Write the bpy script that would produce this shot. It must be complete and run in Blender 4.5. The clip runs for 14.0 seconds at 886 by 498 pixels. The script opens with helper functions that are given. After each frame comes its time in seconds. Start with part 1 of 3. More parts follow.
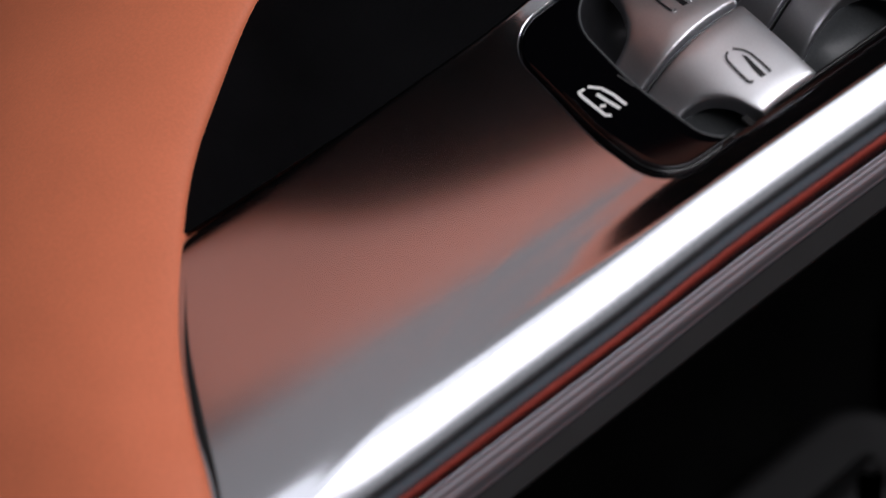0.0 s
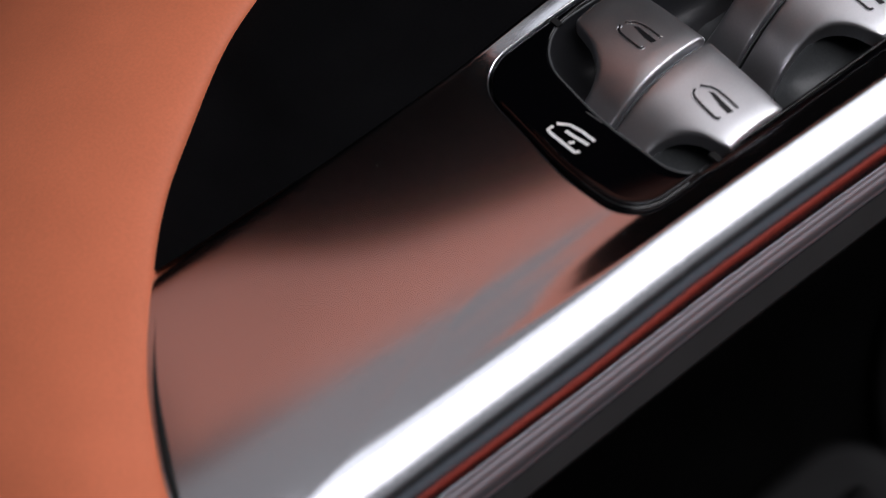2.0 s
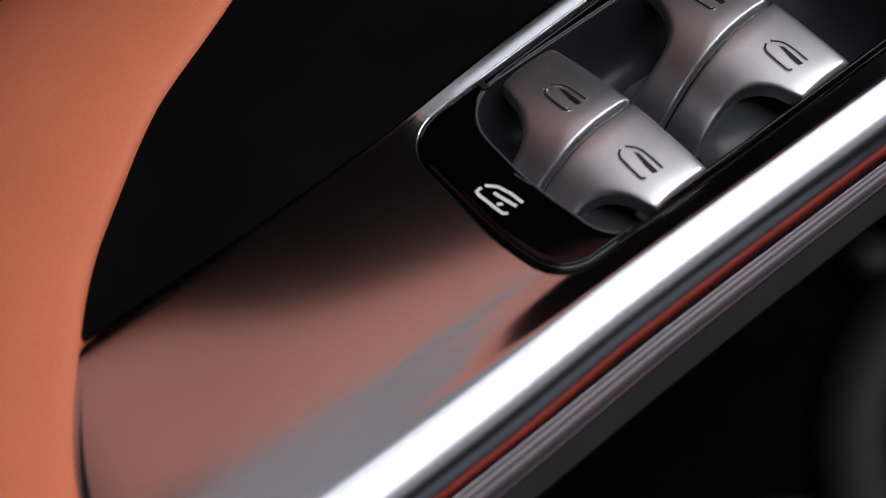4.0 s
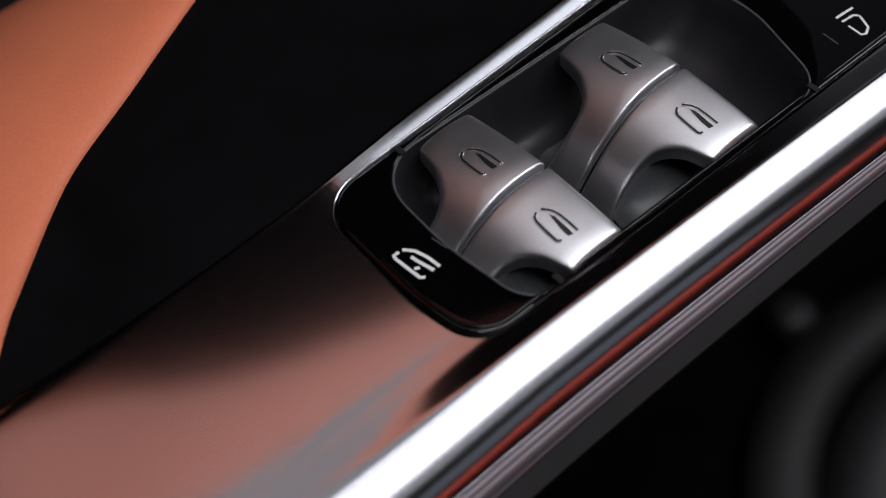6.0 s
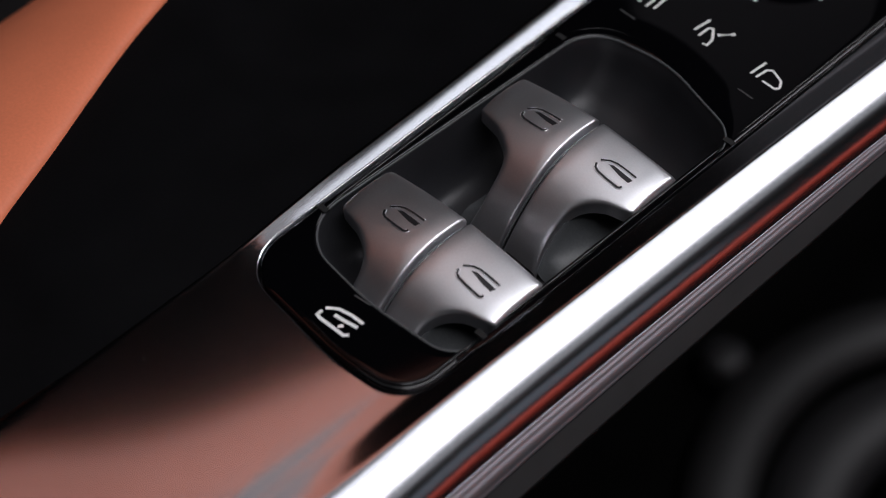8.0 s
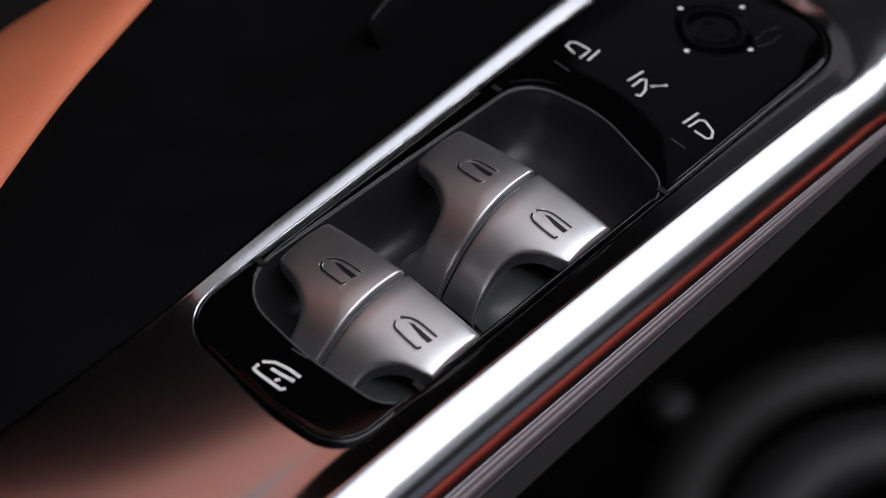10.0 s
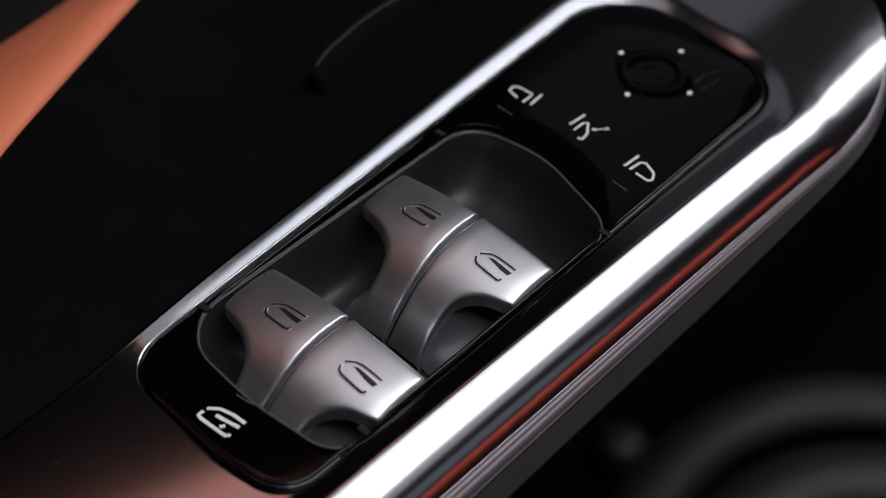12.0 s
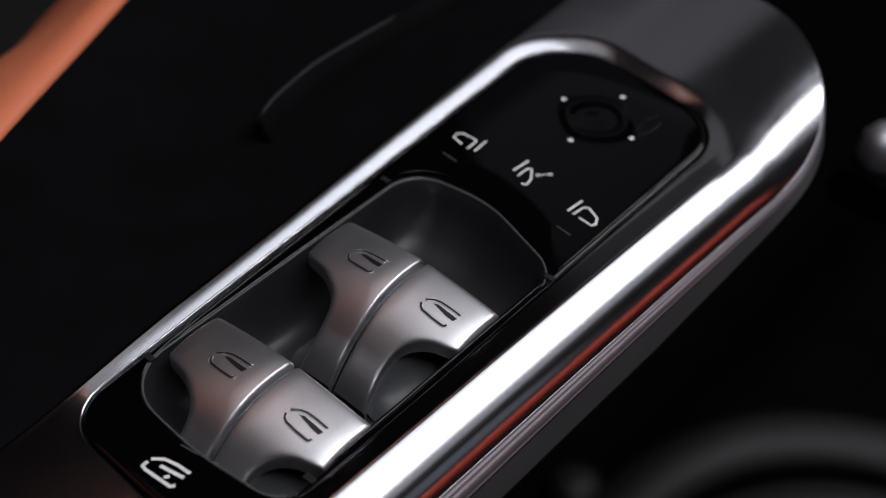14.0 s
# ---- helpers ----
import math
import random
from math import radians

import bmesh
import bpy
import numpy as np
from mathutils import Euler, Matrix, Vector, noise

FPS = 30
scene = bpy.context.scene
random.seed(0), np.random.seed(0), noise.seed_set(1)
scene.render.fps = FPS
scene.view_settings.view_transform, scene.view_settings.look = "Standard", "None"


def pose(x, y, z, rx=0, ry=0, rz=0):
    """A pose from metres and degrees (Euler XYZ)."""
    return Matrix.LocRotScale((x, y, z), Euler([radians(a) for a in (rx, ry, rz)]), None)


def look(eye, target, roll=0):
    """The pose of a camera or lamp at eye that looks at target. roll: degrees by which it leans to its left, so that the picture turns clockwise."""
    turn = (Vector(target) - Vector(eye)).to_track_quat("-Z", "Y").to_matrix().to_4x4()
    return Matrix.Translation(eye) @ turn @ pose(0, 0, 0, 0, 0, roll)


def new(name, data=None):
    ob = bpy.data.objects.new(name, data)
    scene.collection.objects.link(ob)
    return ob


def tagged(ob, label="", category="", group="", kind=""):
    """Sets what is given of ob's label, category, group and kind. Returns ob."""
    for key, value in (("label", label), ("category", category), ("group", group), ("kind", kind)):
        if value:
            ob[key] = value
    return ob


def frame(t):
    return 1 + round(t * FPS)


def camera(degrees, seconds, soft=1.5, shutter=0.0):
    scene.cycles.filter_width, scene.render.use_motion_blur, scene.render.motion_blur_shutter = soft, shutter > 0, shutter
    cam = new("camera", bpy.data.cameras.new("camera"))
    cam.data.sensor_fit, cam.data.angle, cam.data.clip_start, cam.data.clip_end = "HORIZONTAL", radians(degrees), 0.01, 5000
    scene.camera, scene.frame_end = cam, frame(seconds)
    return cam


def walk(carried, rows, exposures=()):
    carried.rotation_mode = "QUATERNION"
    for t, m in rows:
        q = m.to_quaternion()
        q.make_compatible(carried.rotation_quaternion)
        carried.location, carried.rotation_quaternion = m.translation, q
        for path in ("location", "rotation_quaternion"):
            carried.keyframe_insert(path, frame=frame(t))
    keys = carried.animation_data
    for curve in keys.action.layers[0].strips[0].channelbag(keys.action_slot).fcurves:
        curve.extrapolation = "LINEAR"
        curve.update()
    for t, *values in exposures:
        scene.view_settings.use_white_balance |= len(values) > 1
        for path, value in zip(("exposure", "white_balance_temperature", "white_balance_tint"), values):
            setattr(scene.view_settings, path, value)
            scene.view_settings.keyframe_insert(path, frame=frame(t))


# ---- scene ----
cam = camera(38.00, 14.0, soft=1.1)
PATH = [
    (0, (0.11108, -0.24297, 0.18747), (-0.02755, -0.16442, -0.06672), -9.38),
    (0.5, (0.11067, -0.24216, 0.18778), (-0.02809, -0.16333, -0.06625), -9.37),
    (1, (0.11358, -0.24084, 0.18738), (-0.02886, -0.16203, -0.06462), -9.84),
    (1.5, (0.11421, -0.23891, 0.18825), (-0.02895, -0.15984, -0.06326), -10.01),
    (2, (0.11416, -0.23844, 0.18819), (-0.02907, -0.15573, -0.06210), -9.18),
    (2.5, (0.11385, -0.23864, 0.18844), (-0.02878, -0.15121, -0.06059), -8.01),
    (3, (0.11439, -0.23814, 0.18834), (-0.02884, -0.14611, -0.05868), -7.32),
    (5.5, (0.11720, -0.23469, 0.18850), (-0.02570, -0.11927, -0.04868), -3.42),
    (6, (0.11767, -0.23469, 0.18785), (-0.02485, -0.11349, -0.04667), -2.49),
    (6.5, (0.11838, -0.23404, 0.18820), (-0.02358, -0.10874, -0.04450), -1.90),
    (7, (0.11849, -0.23320, 0.18881), (-0.02207, -0.10366, -0.04241), -1.17),
    (7.5, (0.11877, -0.23275, 0.18937), (-0.02068, -0.09922, -0.04024), -0.51),
    (8, (0.11943, -0.23166, 0.19053), (-0.01935, -0.09489, -0.03759), -0.06),
    (10.5, (0.12166, -0.22999, 0.19140), (-0.01411, -0.07500, -0.02664), 2.17),
    (11, (0.12224, -0.22998, 0.19098), (-0.01297, -0.07143, -0.02484), 2.52),
    (11.5, (0.12221, -0.22955, 0.19210), (-0.01160, -0.06872, -0.02290), 3.01),
    (12, (0.12301, -0.22919, 0.19299), (-0.01020, -0.06599, -0.02059), 3.18),
    (12.5, (0.12340, -0.22888, 0.19355), (-0.00904, -0.06310, -0.01853), 3.52),
    (13, (0.12409, -0.22883, 0.19331), (-0.00790, -0.05957, -0.01629), 3.76),
    (13.5, (0.12451, -0.22845, 0.19413), (-0.00656, -0.05648, -0.01383), 4.04),
    (14, (0.12494, -0.22833, 0.19458), (-0.00516, -0.05319, -0.01133), 4.39),
]
walk(cam, [(t, look(eye, target, roll)) for t, eye, target, roll in PATH])
cam.data.dof.use_dof = True
cam.data.dof.focus_distance = 0.262
cam.data.dof.aperture_fstop = 11.0

# ---- world and light ----
MM = 0.001
world = bpy.data.worlds.new("world")
scene.world = world
world.use_nodes = True
world.node_tree.nodes["Background"].inputs[0].default_value = (0.75, 0.85, 1.0, 1)
world.node_tree.nodes["Background"].inputs[1].default_value = 0.04
scene.view_settings.exposure = 0.0


def area_lamp(name, at, sx, sy, power, colour, turn=(0, 0, 0)):
    """A rectangular daylight lamp, for an unseen window or added fill: sx across, sy along."""
    data = bpy.data.lights.new(name, "AREA")
    data.shape, data.size, data.size_y, data.energy, data.color = "RECTANGLE", sx, sy, power, colour
    ob = new(name, data)
    ob.matrix_world = pose(*at, *turn)
    return ob


area_lamp("windscreen_light", (-0.04, 1.66, 0.74), 0.70, 0.40, 0.075, (0.95, 0.92, 1.0), (-90, 0, 0))
area_lamp("side_window_light", (-0.39, 1.05, 0.68), 0.36, 1.1, 0.078, (0.97, 0.92, 1.0), (0, -90, 0))
area_lamp("roof_glass_light", (0.31, 0.615, 0.88), 0.14, 2.13, 9.0, (0.97, 0.945, 1.0))
# fills added for the grey on the panel's inner rim and rear deck
area_lamp("inner_band_fill", (0.10, 0.33, 0.88), 0.22, 1.56, 1.5, (0.90, 0.92, 1.0))
area_lamp("rear_deck_fill", (-0.20, -0.15, 0.88), 0.36, 0.9, 0.29, (0.98, 0.95, 1.0))
# strips added to fade the bright band out towards the lip
area_lamp("outer_band_fill", (0.435, 0.615, 0.88), 0.11, 2.13, 1.1, (0.95, 0.935, 1.0))
area_lamp("outer_edge_fill", (0.62, 0.615, 0.88), 0.26, 2.13, 0.42, (0.92, 0.95, 1.0))
area_lamp("far_window_light", (1.27, 0.15, 0.72), 1.4, 0.4, 0.2, (0.75, 0.85, 1.0), (90, 0, 90))


# ---- materials ----
def material(name, base, rough, metal=0.0, grain=0.0, scale=400.0, tint=0.15, coat=0.0, bump=0.0, spec=0.5, stretch=None, rough_var=0.0):
    """A surface with colour that varies at two scales, fine relief and uneven gloss."""
    m = bpy.data.materials.new(name)
    m.use_nodes = True
    nodes, links = m.node_tree.nodes, m.node_tree.links
    b = nodes["Principled BSDF"]
    b.inputs["Roughness"].default_value, b.inputs["Metallic"].default_value = rough, metal
    b.inputs["Specular IOR Level"].default_value = spec
    b.inputs["Coat Weight"].default_value, b.inputs["Coat Roughness"].default_value = coat, 0.03
    co = nodes.new("ShaderNodeTexCoord")
    mapping = nodes.new("ShaderNodeMapping")
    mapping.inputs["Scale"].default_value = stretch or (1, 1, 1)
    links.new(co.outputs["Object"], mapping.inputs["Vector"])
    fine, wide = nodes.new("ShaderNodeTexNoise"), nodes.new("ShaderNodeTexNoise")
    fine.inputs["Scale"].default_value, wide.inputs["Scale"].default_value = scale, scale / 25
    fine.inputs["Detail"].default_value, wide.inputs["Detail"].default_value = 6, 4
    for n in (fine, wide):
        links.new(mapping.outputs[0], n.inputs["Vector"])
    both = nodes.new("ShaderNodeMix")
    both.inputs[0].default_value = 0.5
    links.new(fine.outputs[0], both.inputs[2]), links.new(wide.outputs[0], both.inputs[3])
    ramp = nodes.new("ShaderNodeValToRGB")
    ramp.color_ramp.elements[0].position, ramp.color_ramp.elements[1].position = 0.3, 0.7
    ramp.color_ramp.elements[0].color = tuple(c * (1 - tint) for c in base) + (1,)
    ramp.color_ramp.elements[1].color = tuple(min(1, c * (1 + tint)) for c in base) + (1,)
    links.new(both.outputs[0], ramp.inputs[0])
    links.new(ramp.outputs[0], b.inputs["Base Color"])
    if rough_var:
        span = nodes.new("ShaderNodeMapRange")
        span.inputs["To Min"].default_value, span.inputs["To Max"].default_value = rough - rough_var, rough + rough_var
        links.new(wide.outputs[0], span.inputs["Value"]), links.new(span.outputs[0], b.inputs["Roughness"])
    if bump:
        relief = nodes.new("ShaderNodeBump")
        relief.inputs["Strength"].default_value, relief.inputs["Distance"].default_value = bump, 0.0002
        links.new(fine.outputs[0], relief.inputs["Height"])
        links.new(relief.outputs[0], b.inputs["Normal"])
    return m


SATIN = material("satin_aluminium", (0.65, 0.655, 0.69), 0.16, 1.0, scale=900, tint=0.03, rough_var=0.02)
LIP = material("brushed_lip", (0.62, 0.61, 0.66), 0.5, 1.0, scale=900, tint=0.05)
RIM = material("soft_rim", (0.008, 0.008, 0.009), 0.5, scale=1600, tint=0.2, bump=0.2, spec=0.3)
CHROME = material("bright_chrome", (0.75, 0.75, 0.77), 0.12, 1.0, scale=900, tint=0.03)
KEY = material("satin_key_metal", (0.84, 0.845, 0.87), 0.38, 1.0, scale=2500, tint=0.06, bump=0.05, rough_var=0.04)
KEY_SIDE = material("key_side_plastic", (0.075, 0.08, 0.084), 0.45, scale=1800, tint=0.2, bump=0.1)
PIANO = material("piano_black", (0.0015, 0.0015, 0.002), 0.05, scale=600, tint=0.2, spec=0.4)
POCKET = material("pocket_plastic", (0.018, 0.0185, 0.021), 0.38, scale=2500, tint=0.25, bump=0.25)
SKIRT = material("grey_plastic", (0.052, 0.052, 0.053), 0.6, scale=2500, tint=0.15, bump=0.15)
BLACK = material("black_soft_skin", (0.004, 0.004, 0.0045), 0.75, scale=1600, tint=0.3, bump=0.4, spec=0.03)
LEATHER = material("orange_leather", (0.86, 0.245, 0.122), 0.5, scale=1400, tint=0.08, bump=0.2, spec=0.4)
# deeper copy of the leather, only for the red line reflected in the trim
RED = material("reflected_red", (0.74, 0.085, 0.045), 0.5, scale=1400, tint=0.08, bump=0.2, spec=0.4)
WHITE = material("white_print", (0.85, 0.85, 0.83), 0.5, scale=900, tint=0.03)
INK = material("recess_shade_paint", (0.01, 0.01, 0.012), 0.4, scale=900, tint=0.1)
GAP = material("shadow_gap", (0.002, 0.002, 0.002), 0.8, scale=900, tint=0.1)
MARK = material("dim_grey_print", (0.05, 0.05, 0.052), 0.5, scale=900, tint=0.1)
SMOKE = material("smoke_grey_plastic", (0.0065, 0.0065, 0.0075), 0.55, scale=900, tint=0.2)
SEAT = material("seat_plastic", (0.006, 0.006, 0.0065), 0.6, scale=900, tint=0.2)
CARPET = material("black_carpet", (0.0025, 0.0025, 0.0025), 0.9, scale=900, tint=0.4, bump=0.5, spec=0.02)
LINING = material("dark_surround", (0.03, 0.03, 0.032), 0.9, scale=500, tint=0.2, bump=0.3)


# ---- mesh helpers ----
def mesh(name, verts, faces, mat, smooth=True):
    me = bpy.data.meshes.new(name)
    me.from_pydata([tuple(v) for v in verts], [], faces)
    me.materials.append(mat)
    if smooth:
        me.polygons.foreach_set("use_smooth", [True] * len(me.polygons))
    bm = bmesh.new()
    bm.from_mesh(me)
    bmesh.ops.recalc_face_normals(bm, faces=bm.faces)
    bm.to_mesh(me)
    bm.free()
    me.update()
    return me


def thing(name, label, category, group="", kind="", at=(0, 0, 0)):
    ob = new(name)
    ob.location = at
    ob.empty_display_size = 0.01
    return tagged(ob, label, category, group, kind)


def part(name, data, parent, label=""):
    """A mesh under a thing, given in the world's millimetres turned to metres."""
    ob = new(name, data)
    ob.parent = parent
    ob.matrix_parent_inverse = parent.matrix_world.inverted() if parent.matrix_world != Matrix() else Matrix.Translation(-parent.location)
    return tagged(ob, label)


def fillet(corners, n=14):
    """A closed outline in the plan from (x, y, radius) corners."""
    out = []
    k = len(corners)
    for i, (x, y, r) in enumerate(corners):
        p, a, b = Vector((x, y)), Vector(corners[i - 1][:2]), Vector(corners[(i + 1) % k][:2])
        u, v = (a - p).normalized(), (b - p).normalized()
        half = math.acos(max(-1, min(1, u.dot(v)))) / 2
        reach = r / math.tan(half)
        c = p + (u + v).normalized() * (r / math.sin(half))
        s, e = p + u * reach - c, p + v * reach - c
        a0 = math.atan2(s.y, s.x)
        da = (math.atan2(e.y, e.x) - a0 + math.pi) % (2 * math.pi) - math.pi
        for j in range(n + 1):
            t = a0 + da * j / n
            out.append(c + r * Vector((math.cos(t), math.sin(t))))
    return out


def resample(pts, n, closed=True):
    pts = [Vector(p) for p in pts]
    loop = pts + [pts[0]] if closed else pts
    lens = [0]
    for a, b in zip(loop, loop[1:]):
        lens.append(lens[-1] + (b - a).length)
    out, i = [], 0
    for k in range(n):
        want = lens[-1] * k / (n if closed else n - 1)
        while i < len(lens) - 2 and lens[i + 1] < want:
            i += 1
        f = (want - lens[i]) / max(1e-9, lens[i + 1] - lens[i])
        out.append(loop[i].lerp(loop[i + 1], f))
    return out


def spline(pts, n=12):
    """A smooth open line through the points (Catmull-Rom)."""
    p = [Vector(q) for q in pts]
    p = [2 * p[0] - p[1], *p, 2 * p[-1] - p[-2]]
    out = []
    for i in range(1, len(p) - 2):
        for j in range(n):
            t = j / n
            a, b, c, d = p[i - 1], p[i], p[i + 1], p[i + 2]
            out.append(0.5 * (2 * b + (c - a) * t + (2 * a - 5 * b + 4 * c - d) * t * t + (3 * b - a - 3 * c + d) * t ** 3))
    out.append(p[-2])
    return out


def inset(loop, d):
    """The closed plan outline (counter-clockwise) moved inwards by d."""
    out, n = [], len(loop)
    for i in range(n):
        t = (loop[(i + 1) % n] - loop[i - 1]).normalized()
        out.append(loop[i] + d * Vector((-t.y, t.x)))
    return out


def rings(loops, closed=True, cap=False):
    """Faces and vertices that join loops of equal length, one after another."""
    n = len(loops[0])
    verts = [v for loop in loops for v in loop]
    faces = []
    for r in range(len(loops) - 1):
        for i in range(n if closed else n - 1):
            j = (i + 1) % n
            faces.append((r * n + i, r * n + j, (r + 1) * n + j, (r + 1) * n + i))
    if cap:
        faces.append(tuple(range((len(loops) - 1) * n, len(loops) * n)))
    return verts, faces


def up3(loop, z):
    return [(p.x * MM, p.y * MM, (z(p) if callable(z) else z) * MM) for p in loop]


def tube(name, line, r, mat, closed=False, sides=8, flat=1.0, taper=0):
    """A rod of radius r mm along a line of 3D points in mm."""
    line = [Vector(p) for p in line]
    n = len(line)
    loops = []
    for i, p in enumerate(line):
        a = line[i - 1] if (i or closed) else p
        b = line[(i + 1) % n] if (i < n - 1 or closed) else p
        t = (b - a).normalized()
        side = t.cross(Vector((0, 0, 1)))
        side = side.normalized() if side.length > 1e-6 else Vector((1, 0, 0))
        top = side.cross(t)
        ease = smooth01((min(i, n - 1 - i) + 0.4) / taper) if taper else 1.0
        loops.append([(p + ease * r * (math.cos(k * 2 * math.pi / sides) * side + flat * math.sin(k * 2 * math.pi / sides) * top)) * MM for k in range(sides)])
    if closed:
        loops.append(loops[0])
    v, f = rings(loops)
    if not closed:
        f.append(tuple(range(sides))), f.append(tuple(range(len(v) - sides, len(v))))
    return mesh(name, v, f, mat)


def smooth01(t):
    t = max(0.0, min(1.0, t))
    return t * t * (3 - 2 * t)


# ---- armrest trim ----
PANEL = resample(fillet([(-21.8, -148.2, 11), (8, -150.2, 60), (25.2, -148.2, 10), (26.6, -55, 400), (27.3, 20.0, 17), (-8, 23.5, 70), (-30.9, 23.5, 19)]), 280)
RIM_LINE = [(-33.5, -214.5), (-20, -225), (-6, -233.5), (10, -241), (24, -247), (36.5, -252.5), (38.8, -250), (39.3, -222), (39.5, -195), (40.3, -141), (41.6, -94), (42.7, -60), (43.7, -33), (44.7, -9), (45.4, 12), (44.8, 27), (42.2, 40), (37.9, 50), (31.8, 59), (23.3, 67.8), (12.5, 74.5), (-5, 77), (-23, 76.5), (-35, 72), (-42, 60), (-45, 10), (-40, -50), (-36, -110), (-34.5, -180), (-34.3, -211)]
OUTER = resample([p for p in spline(RIM_LINE + RIM_LINE[:1], 10)][:-1], 560)
OUT_XY = np.array([(p.x, p.y) for p in OUTER])
PAN_XY = np.array([(p.x, p.y) for p in PANEL])
# the line that the shoulder follows: the outer seam, carried straight on past both ends; walked there and back, so that it closes on itself
SEAM_XY = OUT_XY[(OUT_XY[:, 0] > 30) & (OUT_XY[:, 1] > -245) & (OUT_XY[:, 1] < -9)]
SEAM_XY = np.vstack([[(39.3, -300)], SEAM_XY[SEAM_XY[:, 1].argsort()][::12], [(49.2, 100)]])
SEAM_XY = np.vstack([SEAM_XY, SEAM_XY[::-1]])


def near(points, x, y):
    a, b = points, np.roll(points, -1, 0)
    ab, ap = b - a, np.array((x, y)) - a
    t = np.clip((ap * ab).sum(1) / ((ab * ab).sum(1) + 1e-9), 0, 1)
    return float(np.sqrt(((ap - t[:, None] * ab) ** 2).sum(1)).min())


RIDGE_Y = (-262, -216, -182, -148, -117, -81, -40, 10, 40, 90)
RIDGE_X = (-25, -24.2, -23.8, -24.8, -27.4, -29.4, -32.2, -35.2, -37, -38)

# The shoulder's tilt in degrees by the distance from the outer seam: beside the panel, and behind it where the inner slope fades out.
REACH = np.linspace(0, 22, 441)
BESIDE = np.interp(REACH, (0, 1.1, 2.4, 4.2, 6.0, 10.0, 10.8, 11.3, 11.9, 15.6, 17.0), (56, 51, 43, 31, 23.5, 18, 12, -4, -14, -13, 0))
BEHIND = np.interp(REACH, (0, 1.1, 2.4, 4.2, 6.0, 10.0, 10.8, 11.6, 12.7, 14.5, 17.0, 20.0), (54, 49, 41, 30, 23.5, 18, 13, 2, -3, 2, 4, 2))
LAST = np.interp(REACH, (0, 1.1, 2.4, 4.2, 6.0, 10.0, 11.4, 13.5, 16.0, 20.0), (54, 49, 41, 30, 23.5, 17.5, 11, 6.5, 4, 2))


def fall(tilts):
    """Heights that go with a row of tilts, nought at the inner end."""
    rise = np.tan(np.radians(np.convolve(np.pad(tilts, 7, mode="edge"), np.ones(15) / 15, "valid"))) * (REACH[1] - REACH[0])
    return -(rise[::-1].cumsum()[::-1])


BESIDE_Z, BEHIND_Z, LAST_Z = fall(BESIDE), fall(BEHIND), fall(LAST)


def trim_z(p):
    """The height of the trim's skin over the plan: a rounded shoulder, a falling inner flank and a soft rim round the panel."""
    x, y = p.x, p.y
    d, q = near(SEAM_XY, x, y), near(PAN_XY, x, y)
    rear, last = smooth01((-142 - y) / 34), smooth01((-160 - y) / 62)
    front_end = smooth01((y + 4) / 26)
    wide = 1 + 0.5 * smooth01((y - 2) / 50)
    beside, behind, plain = (float(np.interp(d / wide, REACH, some)) for some in (BESIDE_Z, BEHIND_Z, LAST_Z))
    z = smooth01((x - 4) / 12) * wide * ((1 - max(rear, front_end)) * beside + rear * ((1 - last) * behind + last * plain) + front_end * plain)
    # the rear deck is crowned across
    deck = min(x, 20.0) + 2
    z -= 0.00105 * deck * deck * smooth01((-y - 120) / 40)
    # inner slope from the panel's edge up to the ridge, on the inner side and round the front
    side = smooth01((-x - 4) / 14) * smooth01((y + 156) / 26)
    front = smooth01((y - 2) / 14) * (1 - 0.6 * smooth01((x - 4) / 20))
    turn = max(side, front)
    ridge = float(np.interp(y, RIDGE_Y, RIDGE_X))
    edge = float(np.interp(y, (-148, 23), (-21.8, -30.9)))
    band = max(2.0, edge - ridge) * side + 4.6 * (1 - side)
    run = min(q / (1.08 * band), 1.0)
    z += float(np.interp(y, (-135, -30), (0.345, 0.45))) * turn * 1.08 * band * (run - 0.25 * run ** 4)
    # a fine crease carries the ridge on behind the panel
    z += 0.32 * smooth01((ridge + 1.1 - x) / 1.1) * smooth01((y + 196) / 44) * (1 - side)
    if x < ridge + 0.9:
        w = ridge + 0.9 - x
        z -= 0.85 * w * w / (w + 1.6) + 0.6 * max(0.0, w - 1.6) ** 2
    return z - 0.25


